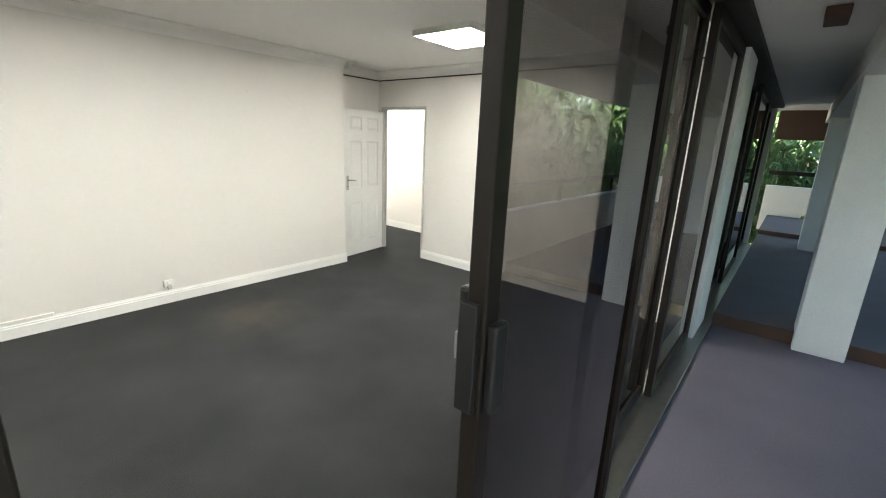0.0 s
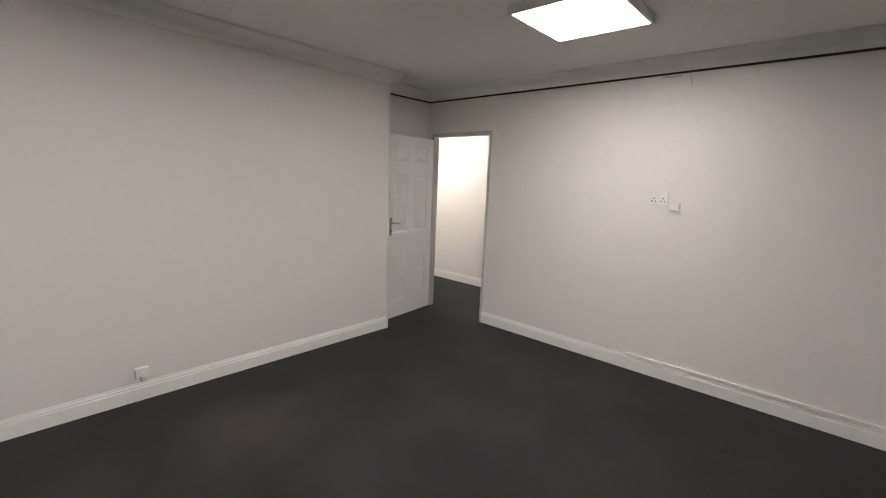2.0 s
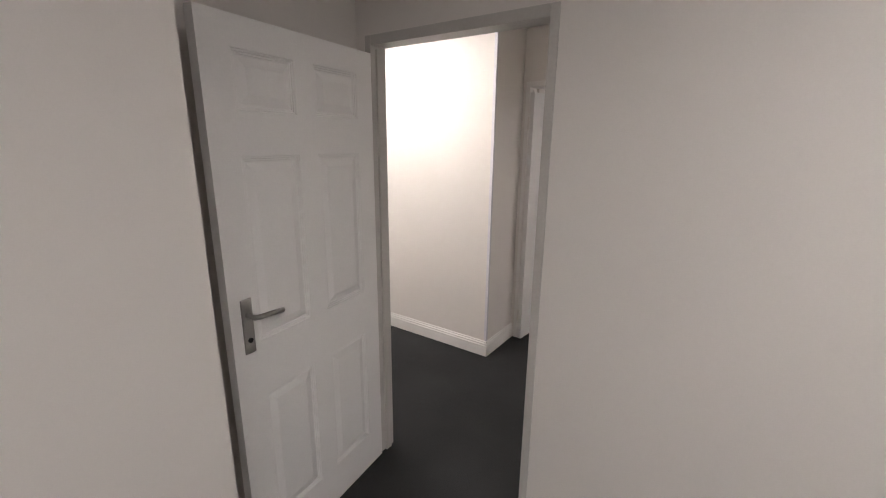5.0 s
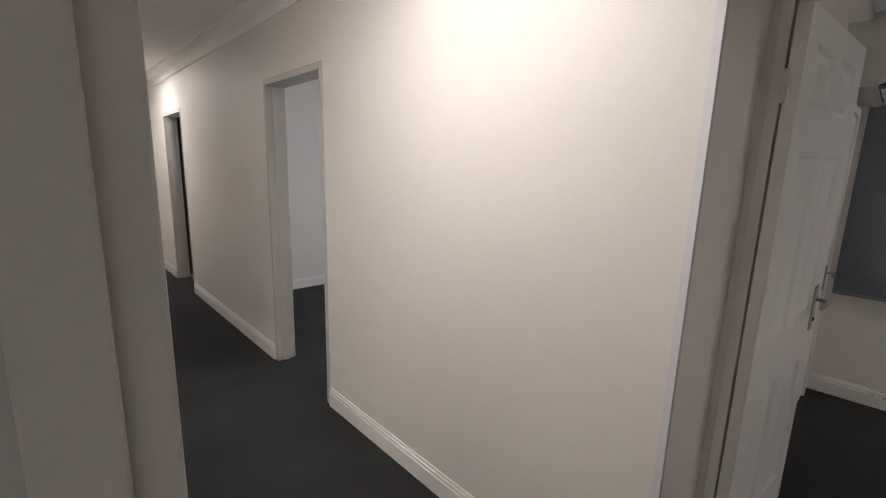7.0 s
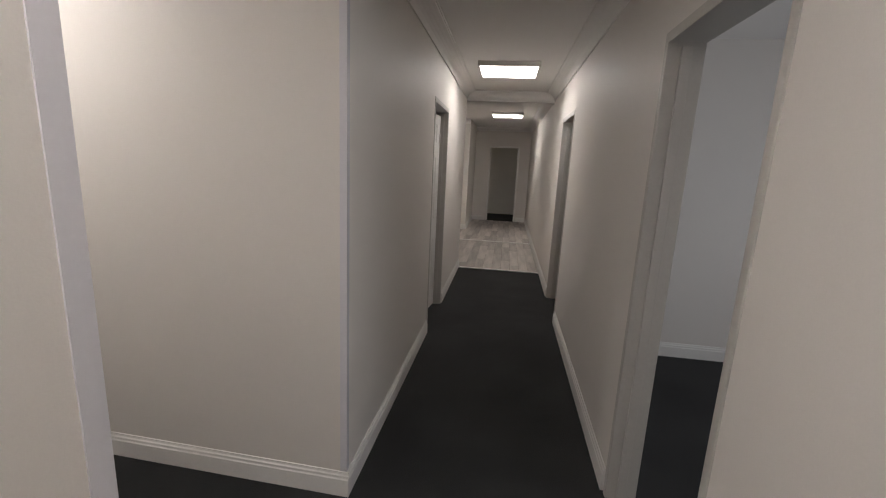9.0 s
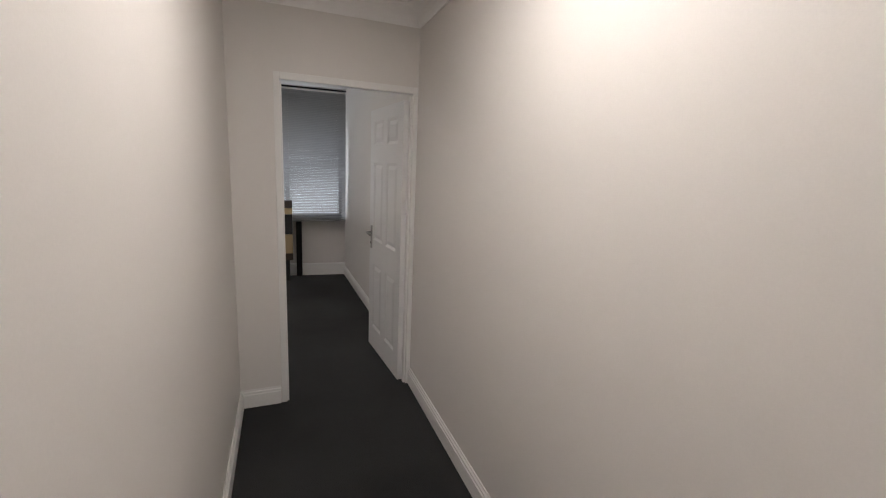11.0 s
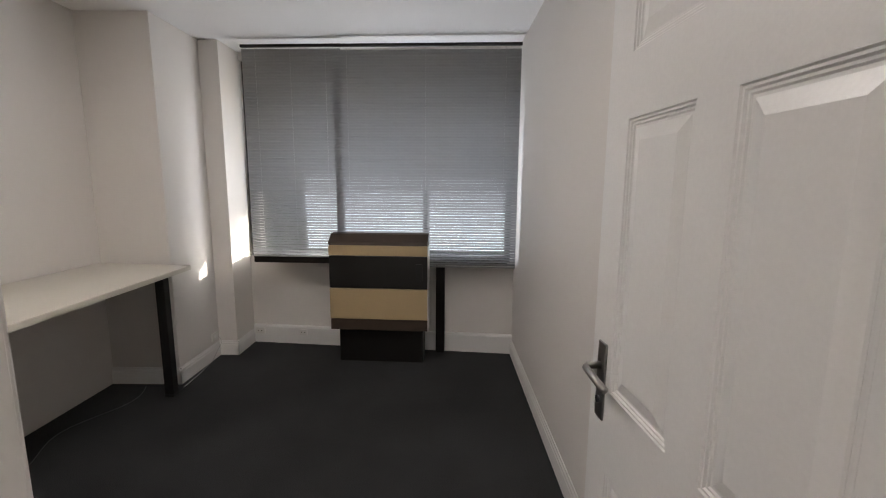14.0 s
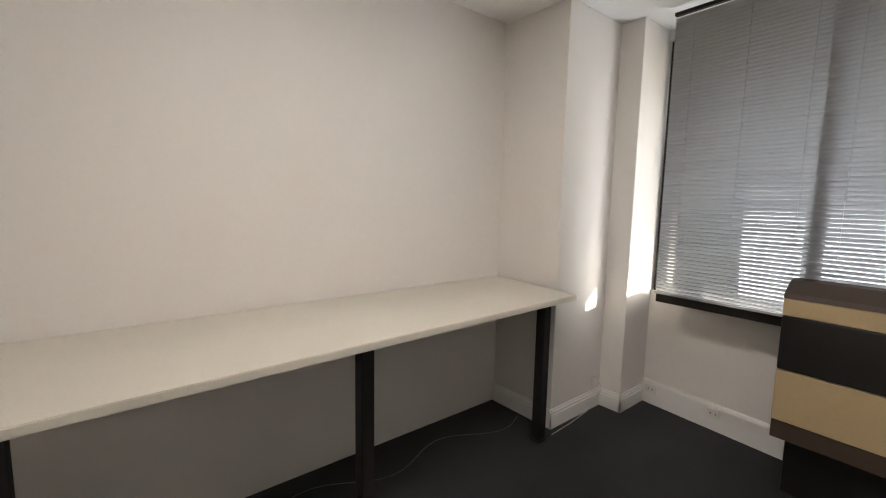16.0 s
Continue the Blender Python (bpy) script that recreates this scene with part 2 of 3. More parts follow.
# ---- walls ----
wall("wall_passage_west", "y", AX, CX, -4.02, 1.70, [(-0.57, 0.31, 0, TOP + 0.03)])
wall("wall_large_room_north", "x", 0.0, 0.06, -7.2, -0.97)
wall("wall_recess_side", "y", -1.05, -0.97, 0.06, 0.46)
wall("wall_recess_back", "x", 0.37, 0.46, -0.97, AX)
wall("wall_large_room_west", "y", -6.7, -6.6, -4.07, 0.0)
bm = bmesh.new()
rim = [(CX, 1.70), (CX, 1.80), (-3.41, 1.895), (-3.41, 1.76), (AX, 1.70)]
lo, hi = [bm.verts.new((x, y, 0)) for x, y in rim], [bm.verts.new((x, y, H)) for x, y in rim]
for k in range(5):
    bm.faces.new((lo[k], lo[(k + 1) % 5], hi[(k + 1) % 5], hi[k]))
bm.faces.new(lo)
bm.faces.new(hi)
structure("wall_side_passage_south", bm, PAINT, "plain cream painted plaster wall", "wall")
wall("wall_side_passage_end", "y", -3.465, -3.405, 0.06, 3.12, [(2.15, 3.045, 0, TOP + 0.03)])
bm = bmesh.new()
rim = [(0.02, 2.955), (0.02, 3.2), (-3.41, 3.2), (-3.41, 3.05)]
lo, hi = [bm.verts.new((x, y, 0)) for x, y in rim], [bm.verts.new((x, y, H)) for x, y in rim]
for k in range(4):
    bm.faces.new((lo[k], lo[(k + 1) % 4], hi[(k + 1) % 4], hi[k]))
bm.faces.new(lo)
bm.faces.new(hi)
structure("wall_side_passage_north", bm, PAINT, "plain cream painted plaster wall", "wall")
wall("wall_small_room_north", "x", 3.12, 3.2, -7.2, -3.41)
wall("wall_corridor_west", "y", -0.10, 0.02, 3.2, 7.72, [(5.02, 5.88, 0, TOP + 0.03)])
wall("wall_corridor_east", "y", 1.265, 1.40, 0.46, 13.7, [(2.36, 3.215, 0, TOP + 0.03), (5.615, 6.48, 0, TOP + 0.03)])
wall("wall_passage_return", "x", 0.358, 0.46, 1.265, 1.84)
wall("wall_blind_room_door", "y", 1.72, 1.84, -0.9, 0.358, [(-0.55, 0.33, 0, TOP + 0.03)])
wall("wall_passage_south", "x", -0.9, -0.8, 0.02, 1.72)
wall("wall_blind_room_north", "x", 0.28, 0.46, 1.84, 4.2)
wall("wall_blind_room_south", "x", -3.3, -3.2, 1.72, 4.2)
wall("wall_blind_room_west", "y", 1.72, 1.84, -3.2, -0.9)
wall("wall_blind_room_window", "y", 4.06, 4.2, -3.2, 0.28, [(-2.9, 0.22, 0.76, 2.36)])
wall("wall_east_room_north", "x", 5.03, 5.13, 1.40, 4.2)
wall("wall_east_room_window", "y", 4.06, 4.2, 0.46, 5.03, [(1.2, 4.2, 0.9, 2.2)])
wall("wall_cupboard_room_east", "y", 3.0, 3.1, 5.13, 7.6)
wall("wall_cupboard_room_north", "x", 7.5, 7.6, 1.40, 3.0)
wall("wall_west_room_back", "y", -2.6, -2.5, 3.2, 7.72)
wall("wall_west_room_end", "x", 7.62, 7.72, -2.5, -0.10)
wall("wall_hall_west", "y", -0.72, -0.60, 7.72, 11.6, [(9.6, 10.45, 0, TOP)])
wall("wall_hall_pier", "x", 11.6, 11.75, -0.72, -0.25)
wall("wall_hall_far", "x", 13.6, 13.72, -0.6, 1.265, [(0.15, 0.97, 0, TOP)])
wall("wall_hall_side", "y", -0.37, -0.25, 11.75, 13.6)
wall("wall_hall_west_room", "y", -1.8, -1.7, 8.5, 11.6)
wall("wall_dark_room_back", "x", 15.4, 15.5, -1, 2)
wall("wall_dark_room_side", "y", -1, -0.9, 13.72, 15.4)
wall("wall_dark_room_other_side", "y", 1.9, 2.0, 13.72, 15.4)
structure("floor_dark_room", box(-1, 2, 13.6, 15.5, -0.12, 0.002), CARPET, "dark carpet in the unlit room", "carpet")

# small room with the window: stepped pillar and a slightly slanted outer wall
OUT = Matrix.Translation((-7.04, 0.70, 0)) @ Matrix.Rotation(-math.atan2(0.25, 2.39), 4, "Z")
structure("wall_pillar_wide", box(-7.4, -6.14, 0.06, 0.56, 0, H, 0.004), PAINT, "cream painted boxed pillar in the room corner", "wall")
structure("wall_pillar_narrow", box(-7.4, -6.70, 0.56, 0.72, 0, H, 0.004), PAINT, "cream painted narrow pilaster beside the window", "wall")
bm = box(-0.16, 0, 0.0, 2.6, 0, 0.82)
box(-0.16, 0, 0.0, 2.6, 2.53, H, bm=bm)
low = structure("wall_small_room_window", bm, PAINT, "white wall below and above the window", "wall")
low.matrix_basis = OUT

# ---- skirtings and cornices ----
for a, b, s in [((-6.6, 0), (-0.97, 0), (0, -1)), ((-0.97, -0.016), (-0.97, 0.37), (1, 0)), ((AX, -4.0), (AX, -0.57), (-1, 0)),
                ((CX, 0.35), (CX, 1.80), (1, 0)), ((-3.39, 1.894), (CX + 0.016, 1.80), (0, 1)), ((-3.41, 1.895), (-3.41, 2.14), (1, 0)),
                ((-3.40, 3.05), (0.036, 2.955), (0, -1)), ((0.02, 2.955), (0.02, 5.0), (1, 0)), ((0.02, 5.90), (0.02, 7.72), (1, 0)),
                ((1.265, 0.342), (1.265, 2.34), (-1, 0)), ((1.265, 3.235), (1.265, 5.595), (-1, 0)), ((1.265, 6.50), (1.265, 13.6), (-1, 0)),
                ((1.25, 0.358), (1.72, 0.358), (0, -1)), ((1.84, 0.28), (4.06, 0.28), (0, -1)), ((4.06, -3.2), (4.06, 0.28), (-1, 0)),
                ((1.40, 5.03), (4.06, 5.03), (0, -1)), ((1.40, 3.25), (1.40, 5.03), (1, 0)), ((-0.25, 13.6), (0.12, 13.6), (0, -1)), ((1.0, 13.6), (1.265, 13.6), (0, -1)),
                ((-0.6, 11.6), (-0.25, 11.6), (0, -1)), ((-0.25, 11.6), (-0.25, 13.6), (1, 0)), ((-0.6, 7.72), (-0.6, 9.57), (1, 0)),
                ((-7.0, 3.12), (-4.4, 3.12), (0, -1)), ((-6.14, 0.06), (-6.14, 0.576), (1, 0)), ((-6.70, 0.56), (-6.124, 0.56), (0, 1)),
                ((-6.70, 0.56), (-6.70, 0.736), (1, 0)), ((-7.1, 0.72), (-6.684, 0.72), (0, 1))]:
    skirting(a, b, s)
for a, b in (((0, 0.03), (0, 2.6)),):
    ob = structure("baseboard", profile_run(a, b, (1, 0), [(0, 0), (0.03, 0), (0.03, 0.15), (0.024, 0.165), (0.01, 0.17), (0, 0.17)]), TRIM, "white boxed cable skirting below the window", "baseboard")
    ob.matrix_basis = OUT
for a, b, s in [((-6.6, 0), (-0.97, 0), (0, -1)), ((-0.97, -0.115), (-0.97, 0.37), (1, 0)), ((-0.97, 0.37), (AX, 0.37), (0, -1)), ((AX, -4.02), (AX, 0.37), (-1, 0)),
                ((CX, -0.8), (CX, 1.91), (1, 0)), ((-3.41, 1.895), (CX + 0.115, 1.80), (0, 1)), ((-3.41, 1.895), (-3.41, 3.05), (1, 0)), ((-3.41, 3.05), (0.135, 2.955), (0, -1)),
                ((0.02, 2.84), (0.02, 7.72), (1, 0)), ((1.265, 0.25), (1.265, 7.72), (-1, 0)), ((1.15, 0.358), (1.72, 0.358), (0, -1)), ((0.02, 7.72), (1.265, 7.72), (0, -1)),
                ((1.265, 7.9), (1.265, 13.6), (-1, 0)), ((-0.25, 13.6), (1.265, 13.6), (0, -1)), ((-0.6, 11.6), (-0.25, 11.6), (0, -1))]:
    cornice(a, b, s)
# glossy plastic angles on the passage corners: the ways its two legs lie from the corner
def corner_guard(x, y, dx, dy, leg=0.045, t=0.003):
    ox, oy = -dx * t, -dy * t
    pts = [(ox, oy), (dx * leg, oy), (dx * leg, 0), (0, 0), (0, dy * leg), (ox, dy * leg)]
    bm = bmesh.new()
    ends = [[bm.verts.new((x + u, y + v, z)) for u, v in pts] for z in (0.127, H - 0.107)]
    for k in range(6):
        bm.faces.new((ends[0][k], ends[0][(k + 1) % 6], ends[1][(k + 1) % 6], ends[1][k]))
    bm.faces.new(ends[0])
    bm.faces.new(ends[1])
    structure("trim", bm, GUARD, "glossy bluish-white plastic angle protecting the wall corner", "corner guard")


corner_guard(CX, 1.80, -1, -1, 0.040)
corner_guard(0.02, 2.955, -1, 1, 0.028)
corner_guard(1.265, 0.358, 1, 1, 0.018)
# dark picture rail in the large room
structure("trim", box(AX - 0.012, AX, -4.0, 0.358, 2.482, 2.497), BRONZE, "thin dark picture rail below the cornice", "picture rail")
structure("trim", box(-0.97, AX - 0.012, 0.358, 0.37, 2.482, 2.497), BRONZE, "thin dark picture rail above the open door", "picture rail")


# ---- doors ----
def door_frame(name, axis, f0, f1, s, e, mat, head=TOP + 0.03, label="painted door frame lining the opening"):
    """Jambs and head, proud of both wall faces."""
    d = 0.005
    root = thing(name, Matrix.Identity(4), label, "door frame", kind="structure")
    w = 0.03

    def piece(nm, a, b, z0, z1):
        bm = box(a, b, f0 - d, f1 + d, z0, z1, 0.003) if axis == "x" else box(f0 - d, f1 + d, a, b, z0, z1, 0.003)
        part(nm, bm, mat, root)

    def stop(nm, a, b, z0, z1):
        mid = (f0 + f1) / 2
        bm = box(a, b, mid - 0.02, mid + 0.02, z0, z1, 0.002) if axis == "x" else box(mid - 0.02, mid + 0.02, a, b, z0, z1, 0.002)
        part(nm, bm, mat, root)
    piece("jamb", s - 0.004, s + w, 0, head + 0.004)
    piece("jamb", e - w, e + 0.004, 0, head + 0.004)
    piece("head", s + w, e - w, head - 0.038, head + 0.004)
    stop("stop", s + w, s + w + 0.012, 0, head - 0.05)
    stop("stop", e - w - 0.012, e - w, 0, head - 0.05)
    return root


def panel_door(name, m, label, width=0.80, height=2.05, mat=None, hinge_y=1, lever=1.04):
    """A six-panel moulded leaf. Its hinge edge is at the origin and it reaches along +x."""
    mat = mat or DOORWHITE
    root = thing(name, m, label, "door", kind="structure")
    T = 0.038
    st, mu = 0.105, 0.095
    rows = [(0.20, 0.775), (0.985, 1.63), (1.77, 1.955)]
    cols = [(st, (width - mu) / 2), ((width + mu) / 2, width - st)]
    bm = bmesh.new()
    z0 = 0.008
    for a, b in ((0, st), ((width - mu) / 2, (width + mu) / 2), (width - st, width)):
        box(a, b, -T / 2, T / 2, z0, height, bm=bm)
    edges = [z0] + [v for r in rows for v in r] + [height]
    for a, b in cols:
        for k in range(0, len(edges), 2):
            box(a, b, -T / 2, T / 2, edges[k], edges[k + 1], bm=bm)
    part("leaf", bm, mat, root)
    for a, b in cols:
        for c, d in rows:
            bm = bmesh.new()
            for s in (-1, 1):
                rings = []
                for inset, depth in ((0, 0.0), (0.003, 0.003), (0.007, 0.003), (0.010, 0.0065), (0.014, 0.0065), (0.017, 0.009), (0.022, 0.009), (0.050, 0.0015), (0.056, 0.0015)):
                    y = s * (T / 2 - depth)
                    rings.append([bm.verts.new(p) for p in ((a + inset, y, c + inset), (b - inset, y, c + inset), (b - inset, y, d - inset), (a + inset, y, d - inset))])
                for r0, r1 in zip(rings, rings[1:]):
                    for k in range(4):
                        bm.faces.new((r0[k], r0[(k + 1) % 4], r1[(k + 1) % 4], r1[k]))
                bm.faces.new(rings[-1])
            part("panel", bm, mat, root)
    for s in (-1, 1):
        hx = part("handle", box(width - 0.062 - 0.021, width - 0.062 + 0.021, min(s * T / 2, s * (T / 2 + 0.007)), max(s * T / 2, s * (T / 2 + 0.007)), lever - 0.14, lever + 0.06, 0.003), STEEL, root, "steel lever handle on a long plate")
        x, y = width - 0.062, s * T / 2
        part("lever", tube([(x, y, lever), (x, y + s * 0.042, lever), (x - 0.012, y + s * 0.05, lever), (x - 0.06, y + s * 0.052, lever - 0.002), (x - 0.115, y + s * 0.048, lever - 0.01)], 0.009, 10), STEEL, hx, smooth=True)
        part("keyhole", tube([(x, y + s * 0.006, lever - 0.09), (x, y + s * 0.012, lever - 0.09)], 0.009, 10), BLACK, hx)
    for z in (0.22, 1.82):
        part("hinge", box(-0.010, 0.018, hinge_y * (T / 2) - 0.006, hinge_y * (T / 2) + 0.006, z - 0.05, z + 0.05, 0.002), WHITEP, root)
    return root


door_frame("door_frame_large_room", "y", AX, CX, -0.57, 0.31, FRAMEGREY, label="grey-white painted frame of the large room's doorway")
panel_door("door_large_room", pose(AX - 0.022, 0.285, 0, 0, 0, 187), "white six-panel moulded door standing open against the recess", hinge_y=-1, lever=1.10)
door_frame("door_frame_blind_room", "y", 1.72, 1.84, -0.55, 0.33, TRIM, label="cream painted door frame at the blind-shaded room")
panel_door("door_blind_room", pose(1.70, 0.272, 0, 0, 0, -6), "white six-panel moulded door open into the shaded room", width=0.75, hinge_y=1)
door_frame("door_frame_small_room", "y", -3.465, -3.405, 2.15, 3.045, TRIM, label="white frame of the small room's doorway")
panel_door("door_small_room", pose(-3.46, 2.988, 0, 0, 0, 183.8), "white six-panel moulded door standing wide open with steel lever", width=0.77, hinge_y=-1)
door_frame("door_frame_east_room", "y", 1.265, 1.40, 2.36, 3.215, FRAMEGREY, label="grey steel frame of an open doorway")
door_frame("door_frame_cupboard_room", "y", 1.265, 1.40, 5.615, 6.48, FRAMEGREY, label="grey steel frame of the doorway down the corridor")
door_frame("door_frame_west_room", "y", -0.10, 0.02, 5.02, 5.88, FRAMEGREY, label="grey steel frame of a doorway off the corridor")
door_frame("door_frame_far_room", "x", 13.6, 13.72, 0.15, 0.97, TRIM, TOP, "white frame of the doorway at the corridor's end")
door_frame("door_frame_hall", "y", -0.72, -0.60, 9.6, 10.45, TRIM, TOP, "white frame of a doorway off the wooden floor")
panel_door("door_west_room", pose(-0.075, 5.84, 0, 0, 0, -97), "white six-panel door closed on a side room", width=0.78, hinge_y=1)
# strike plates
for m in (pose(1.34, 3.18, 1.06), pose(1.34, 6.445, 1.06), pose(-3.46, 2.182, 1.06), pose(0.01, -0.538, 1.06)):
    s = tagged(new("strike_plate", finish("strike_plate", box(-0.012, 0.012, -0.003, 0.003, -0.045, 0.045, 0.001), STEEL)), "steel strike plate let into the door jamb", "strike plate")
    s.matrix_basis = m
    part("latch_hole", box(-0.006, 0.006, -0.0036, 0.0036, -0.018, 0.012), BLACK, s)


# ---- ceiling lamps ----
def ceiling_light(x, y, label="square white surface-mounted LED ceiling panel, switched on"):
    root = thing("ceiling_light", pose(x, y, 0), label, "ceiling light", "ceiling panels")
    bm = bmesh.new()
    w, t = 0.31, 0.018
    box(-w, w, -w, -w + t, H - 0.048, H, bm=bm)
    box(-w, w, w - t, w, H - 0.048, H, bm=bm)
    box(-w, -w + t, -w + t, w - t, H - 0.048, H, bm=bm)
    box(w - t, w, -w + t, w - t, H - 0.048, H, bm=bm)
    part("frame", bm, WHITEP, root)
    part("diffuser", box(-w + t, w - t, -w + t, w - t, H - 0.043, H - 0.012), PANEL_LIGHT, root, "glowing white diffuser")
    return root


# (-5.4, -2.08) and (3.0, -1.9) are unseen panels added to brighten their rooms
for x, y in ((-1.34, -2.13), (-3.36, -2.02), (-5.4, -2.08), (0.61, 6.14), (0.60, 10.35), (0.50, 1.12), (-1.58, 2.41), (-4.75, 1.6), (3.0, -1.9)):
    ceiling_light(x, y)

# ---- sockets and switches ----
def wall_plate(name, m, w, h, label, category, bits, deep=0.012):
    ob = tagged(new(name, finish(name, box(-w / 2, w / 2, 0, deep, -h / 2, h / 2, 0.003), WHITEP)), label, category)
    ob.matrix_basis = m
    for nm, x, z, bw, bh, mat in bits:
        part(nm, box(x - bw / 2, x + bw / 2, deep - 0.002, deep + 0.004, z - bh / 2, z + bh / 2, 0.0015), mat, ob)
    return ob


wall_plate("socket_plate", pose(AX, -2.30, 1.52, 0, 0, 90), 0.145, 0.115, "white double socket plate on the cream wall", "socket",
           [("rocker", -0.045, 0.03, 0.018, 0.026, TRIM), ("rocker", 0.045, 0.03, 0.018, 0.026, TRIM)] + [("pin_hole", sx + dx, dz, 0.009, 0.009, BLACK) for sx in (-0.035, 0.035) for dx, dz in ((0, -0.005), (-0.014, -0.028), (0.014, -0.028))])
wall_plate("switch_box", pose(AX, -2.43, 1.455, 0, 0, 90), 0.072, 0.06, "small white surface box beside the socket plate", "switch", [("cover", 0, 0, 0.055, 0.045, TRIM)], 0.038)
bm = box(-0.04, 0.04, -0.045, 0, -0.035, 0.035, 0.004)
ob = tagged(new("wall_socket", finish("wall_socket", bm, WHITEP)), "white surface-mounted socket box just above the skirting", "socket")
ob.matrix_basis = pose(-3.16, 0, 0.205)
part("rocker", box(-0.012, 0.012, -0.051, -0.044, 0.0, 0.022, 0.002), TRIM, ob)
part("plug", box(-0.02, 0.02, -0.075, -0.044, -0.05, -0.012, 0.006), FRAMEGREY, ob, "grey plug in the socket")
wall_plate("socket_plate", pose(-6.62, 0.56, 0.19), 0.08, 0.06, "white socket on the pillar above the skirting", "socket", [("rocker", 0, 0, 0.02, 0.02, TRIM)])
for u, w in ((0.10, 0.09), (0.52, 0.07)):
    p = wall_plate("socket_plate", OUT @ pose(0.03, u, 0.115, 0, 0, -90), w, 0.055, "white socket let into the cable skirting", "socket", [("pin_hole", -0.015, 0, 0.008, 0.008, BLACK), ("pin_hole", 0.015, 0, 0.008, 0.008, BLACK)])
tagged(new("cable_trunking", finish("cable_trunking", box(-4.27, -4.21, -3.6, -0.12, H - 0.03, H, 0.003), WHITEP)), "white plastic cable trunking across the ceiling", "trunking")
tagged(new("cable_trunking", finish("cable_trunking", box(-4.62, -4.02, -0.02, 0, 0.128, 0.15, 0.003), WHITEP)), "short white cable trunking on top of the skirting", "trunking")
tagged(new("cable_trunking", finish("cable_trunking", box(AX - 0.022, AX, -4.0, -2.18, 0.126, 0.15, 0.003), WHITEP)), "long white cable trunking on top of the skirting", "trunking")
# wall marks, hook and hanging wire
for x, z in ((-2.22, 2.10),):
    o = tagged(new("wall_plug_hole", finish("wall_plug_hole", tube([(0, -0.003, 0), (0, 0.004, 0)], 0.006, 8), FRAMEGREY)), "small dark drilled hole in the cream wall", "hole")
    o.matrix_basis = pose(x, 0, z)
tagged(new("hanging_wire", finish("hanging_wire", tube([(AX - 0.008, -2.42, 2.47), (AX - 0.016, -2.425, 2.44), (AX - 0.012, -2.435, 2.41), (AX - 0.018, -2.43, 2.38)], 0.004), FRAMEGREY)), "short loose wire hanging from the picture rail", "wire")
tagged(new("hanging_wire", finish("hanging_wire", tube([(AX - 0.02, -2.36, 2.465), (AX - 0.02, -2.28, 2.462), (AX - 0.02, -2.22, 2.468)], 0.006), FRAMEGREY)), "short grey cable end tucked under the picture rail", "wire")


# ---- small room: window, blinds, heater, long table ----
def window_unit(name, m, u0, u1, z0, z1, posts, label, mat_glass):
    root = thing(name, m, label, "window", kind="structure")
    f = 0.05
    for nm, a, b, c, d in (("window_sill", u0, u1, z0, z0 + f), ("window_head", u0, u1, z1 - f, z1), ("window_jamb", u0, u0 + f, z0 + f, z1 - f), ("window_jamb", u1 - f, u1, z0 + f, z1 - f)):
        part(nm, box(-0.10, -0.02, a, b, c, d, 0.004), BRONZE, root)
    for p in posts:
        part("mullion", box(-0.10, -0.03, p - f / 2, p + f / 2, z0 + f, z1 - f, 0.003), BRONZE, root)
    edges = [u0 + f] + [v for p in posts for v in (p - f / 2, p + f / 2)] + [u1 - f]
    for k in range(0, len(edges), 2):
        g = part("pane", box(-0.068, -0.062, edges[k], edges[k + 1], z0 + f, z1 - f), mat_glass, root)
        g.visible_shadow = False
    return root


window_unit("window_small_room", OUT, 0.03, 2.40, 0.82, 2.53, (0.88, 1.66), "dark bronze aluminium window behind the blinds", CLEAR)


def blind(m, width, z_top, z_bottom, mat, label, pitch=0.0215, tilt=-56):
    """A venetian blind: head rail, slats on cords, bottom rail. It reaches along +y from the origin."""
    root = thing("venetian_blind", m, label, "blind", "venetian blinds")
    part("head_rail", box(-0.015, 0.015, 0, width, z_top - 0.02, z_top, 0.003), BRONZE, root, "dark head rail")
    part("bottom_rail", box(-0.012, 0.012, 0.003, width - 0.003, z_bottom, z_bottom + 0.014, 0.003), mat, root)
    n = int((z_top - 0.03 - z_bottom - 0.02) / pitch)
    bm = bmesh.new()
    pts = [(-0.0125, 0), (-0.006, 0.0022), (0.0, 0.003), (0.006, 0.0022), (0.0125, 0)]
    rot = Matrix.Rotation(radians(tilt), 3, "Y")
    up, dn = [], []
    for y in (0.004, width - 0.004):
        up.append([bm.verts.new(rot @ Vector((x, 0, z + 0.0004)) + Vector((0, y, 0))) for x, z in pts])
        dn.append([bm.verts.new(rot @ Vector((x, 0, z - 0.0004)) + Vector((0, y, 0))) for x, z in pts])
    for r in (up, dn):
        for k in range(4):
            bm.faces.new((r[0][k], r[0][k + 1], r[1][k + 1], r[1][k]))
    me = finish("slat", bm, mat)
    for k in range(n):
        s = new("slat", me)
        s.parent = root
        s.matrix_basis = Matrix.Translation((0, 0, z_bottom + 0.028 + k * pitch)) @ Matrix.Rotation(radians(random.uniform(-2.5, 2.5)), 4, "Y")
    for y in (0.12, width / 2, width - 0.12):
        part("cord", tube([(0.016, y, z_bottom + 0.01), (0.016, y, z_top - 0.03)], 0.0012, 5), mat, root)
    return root


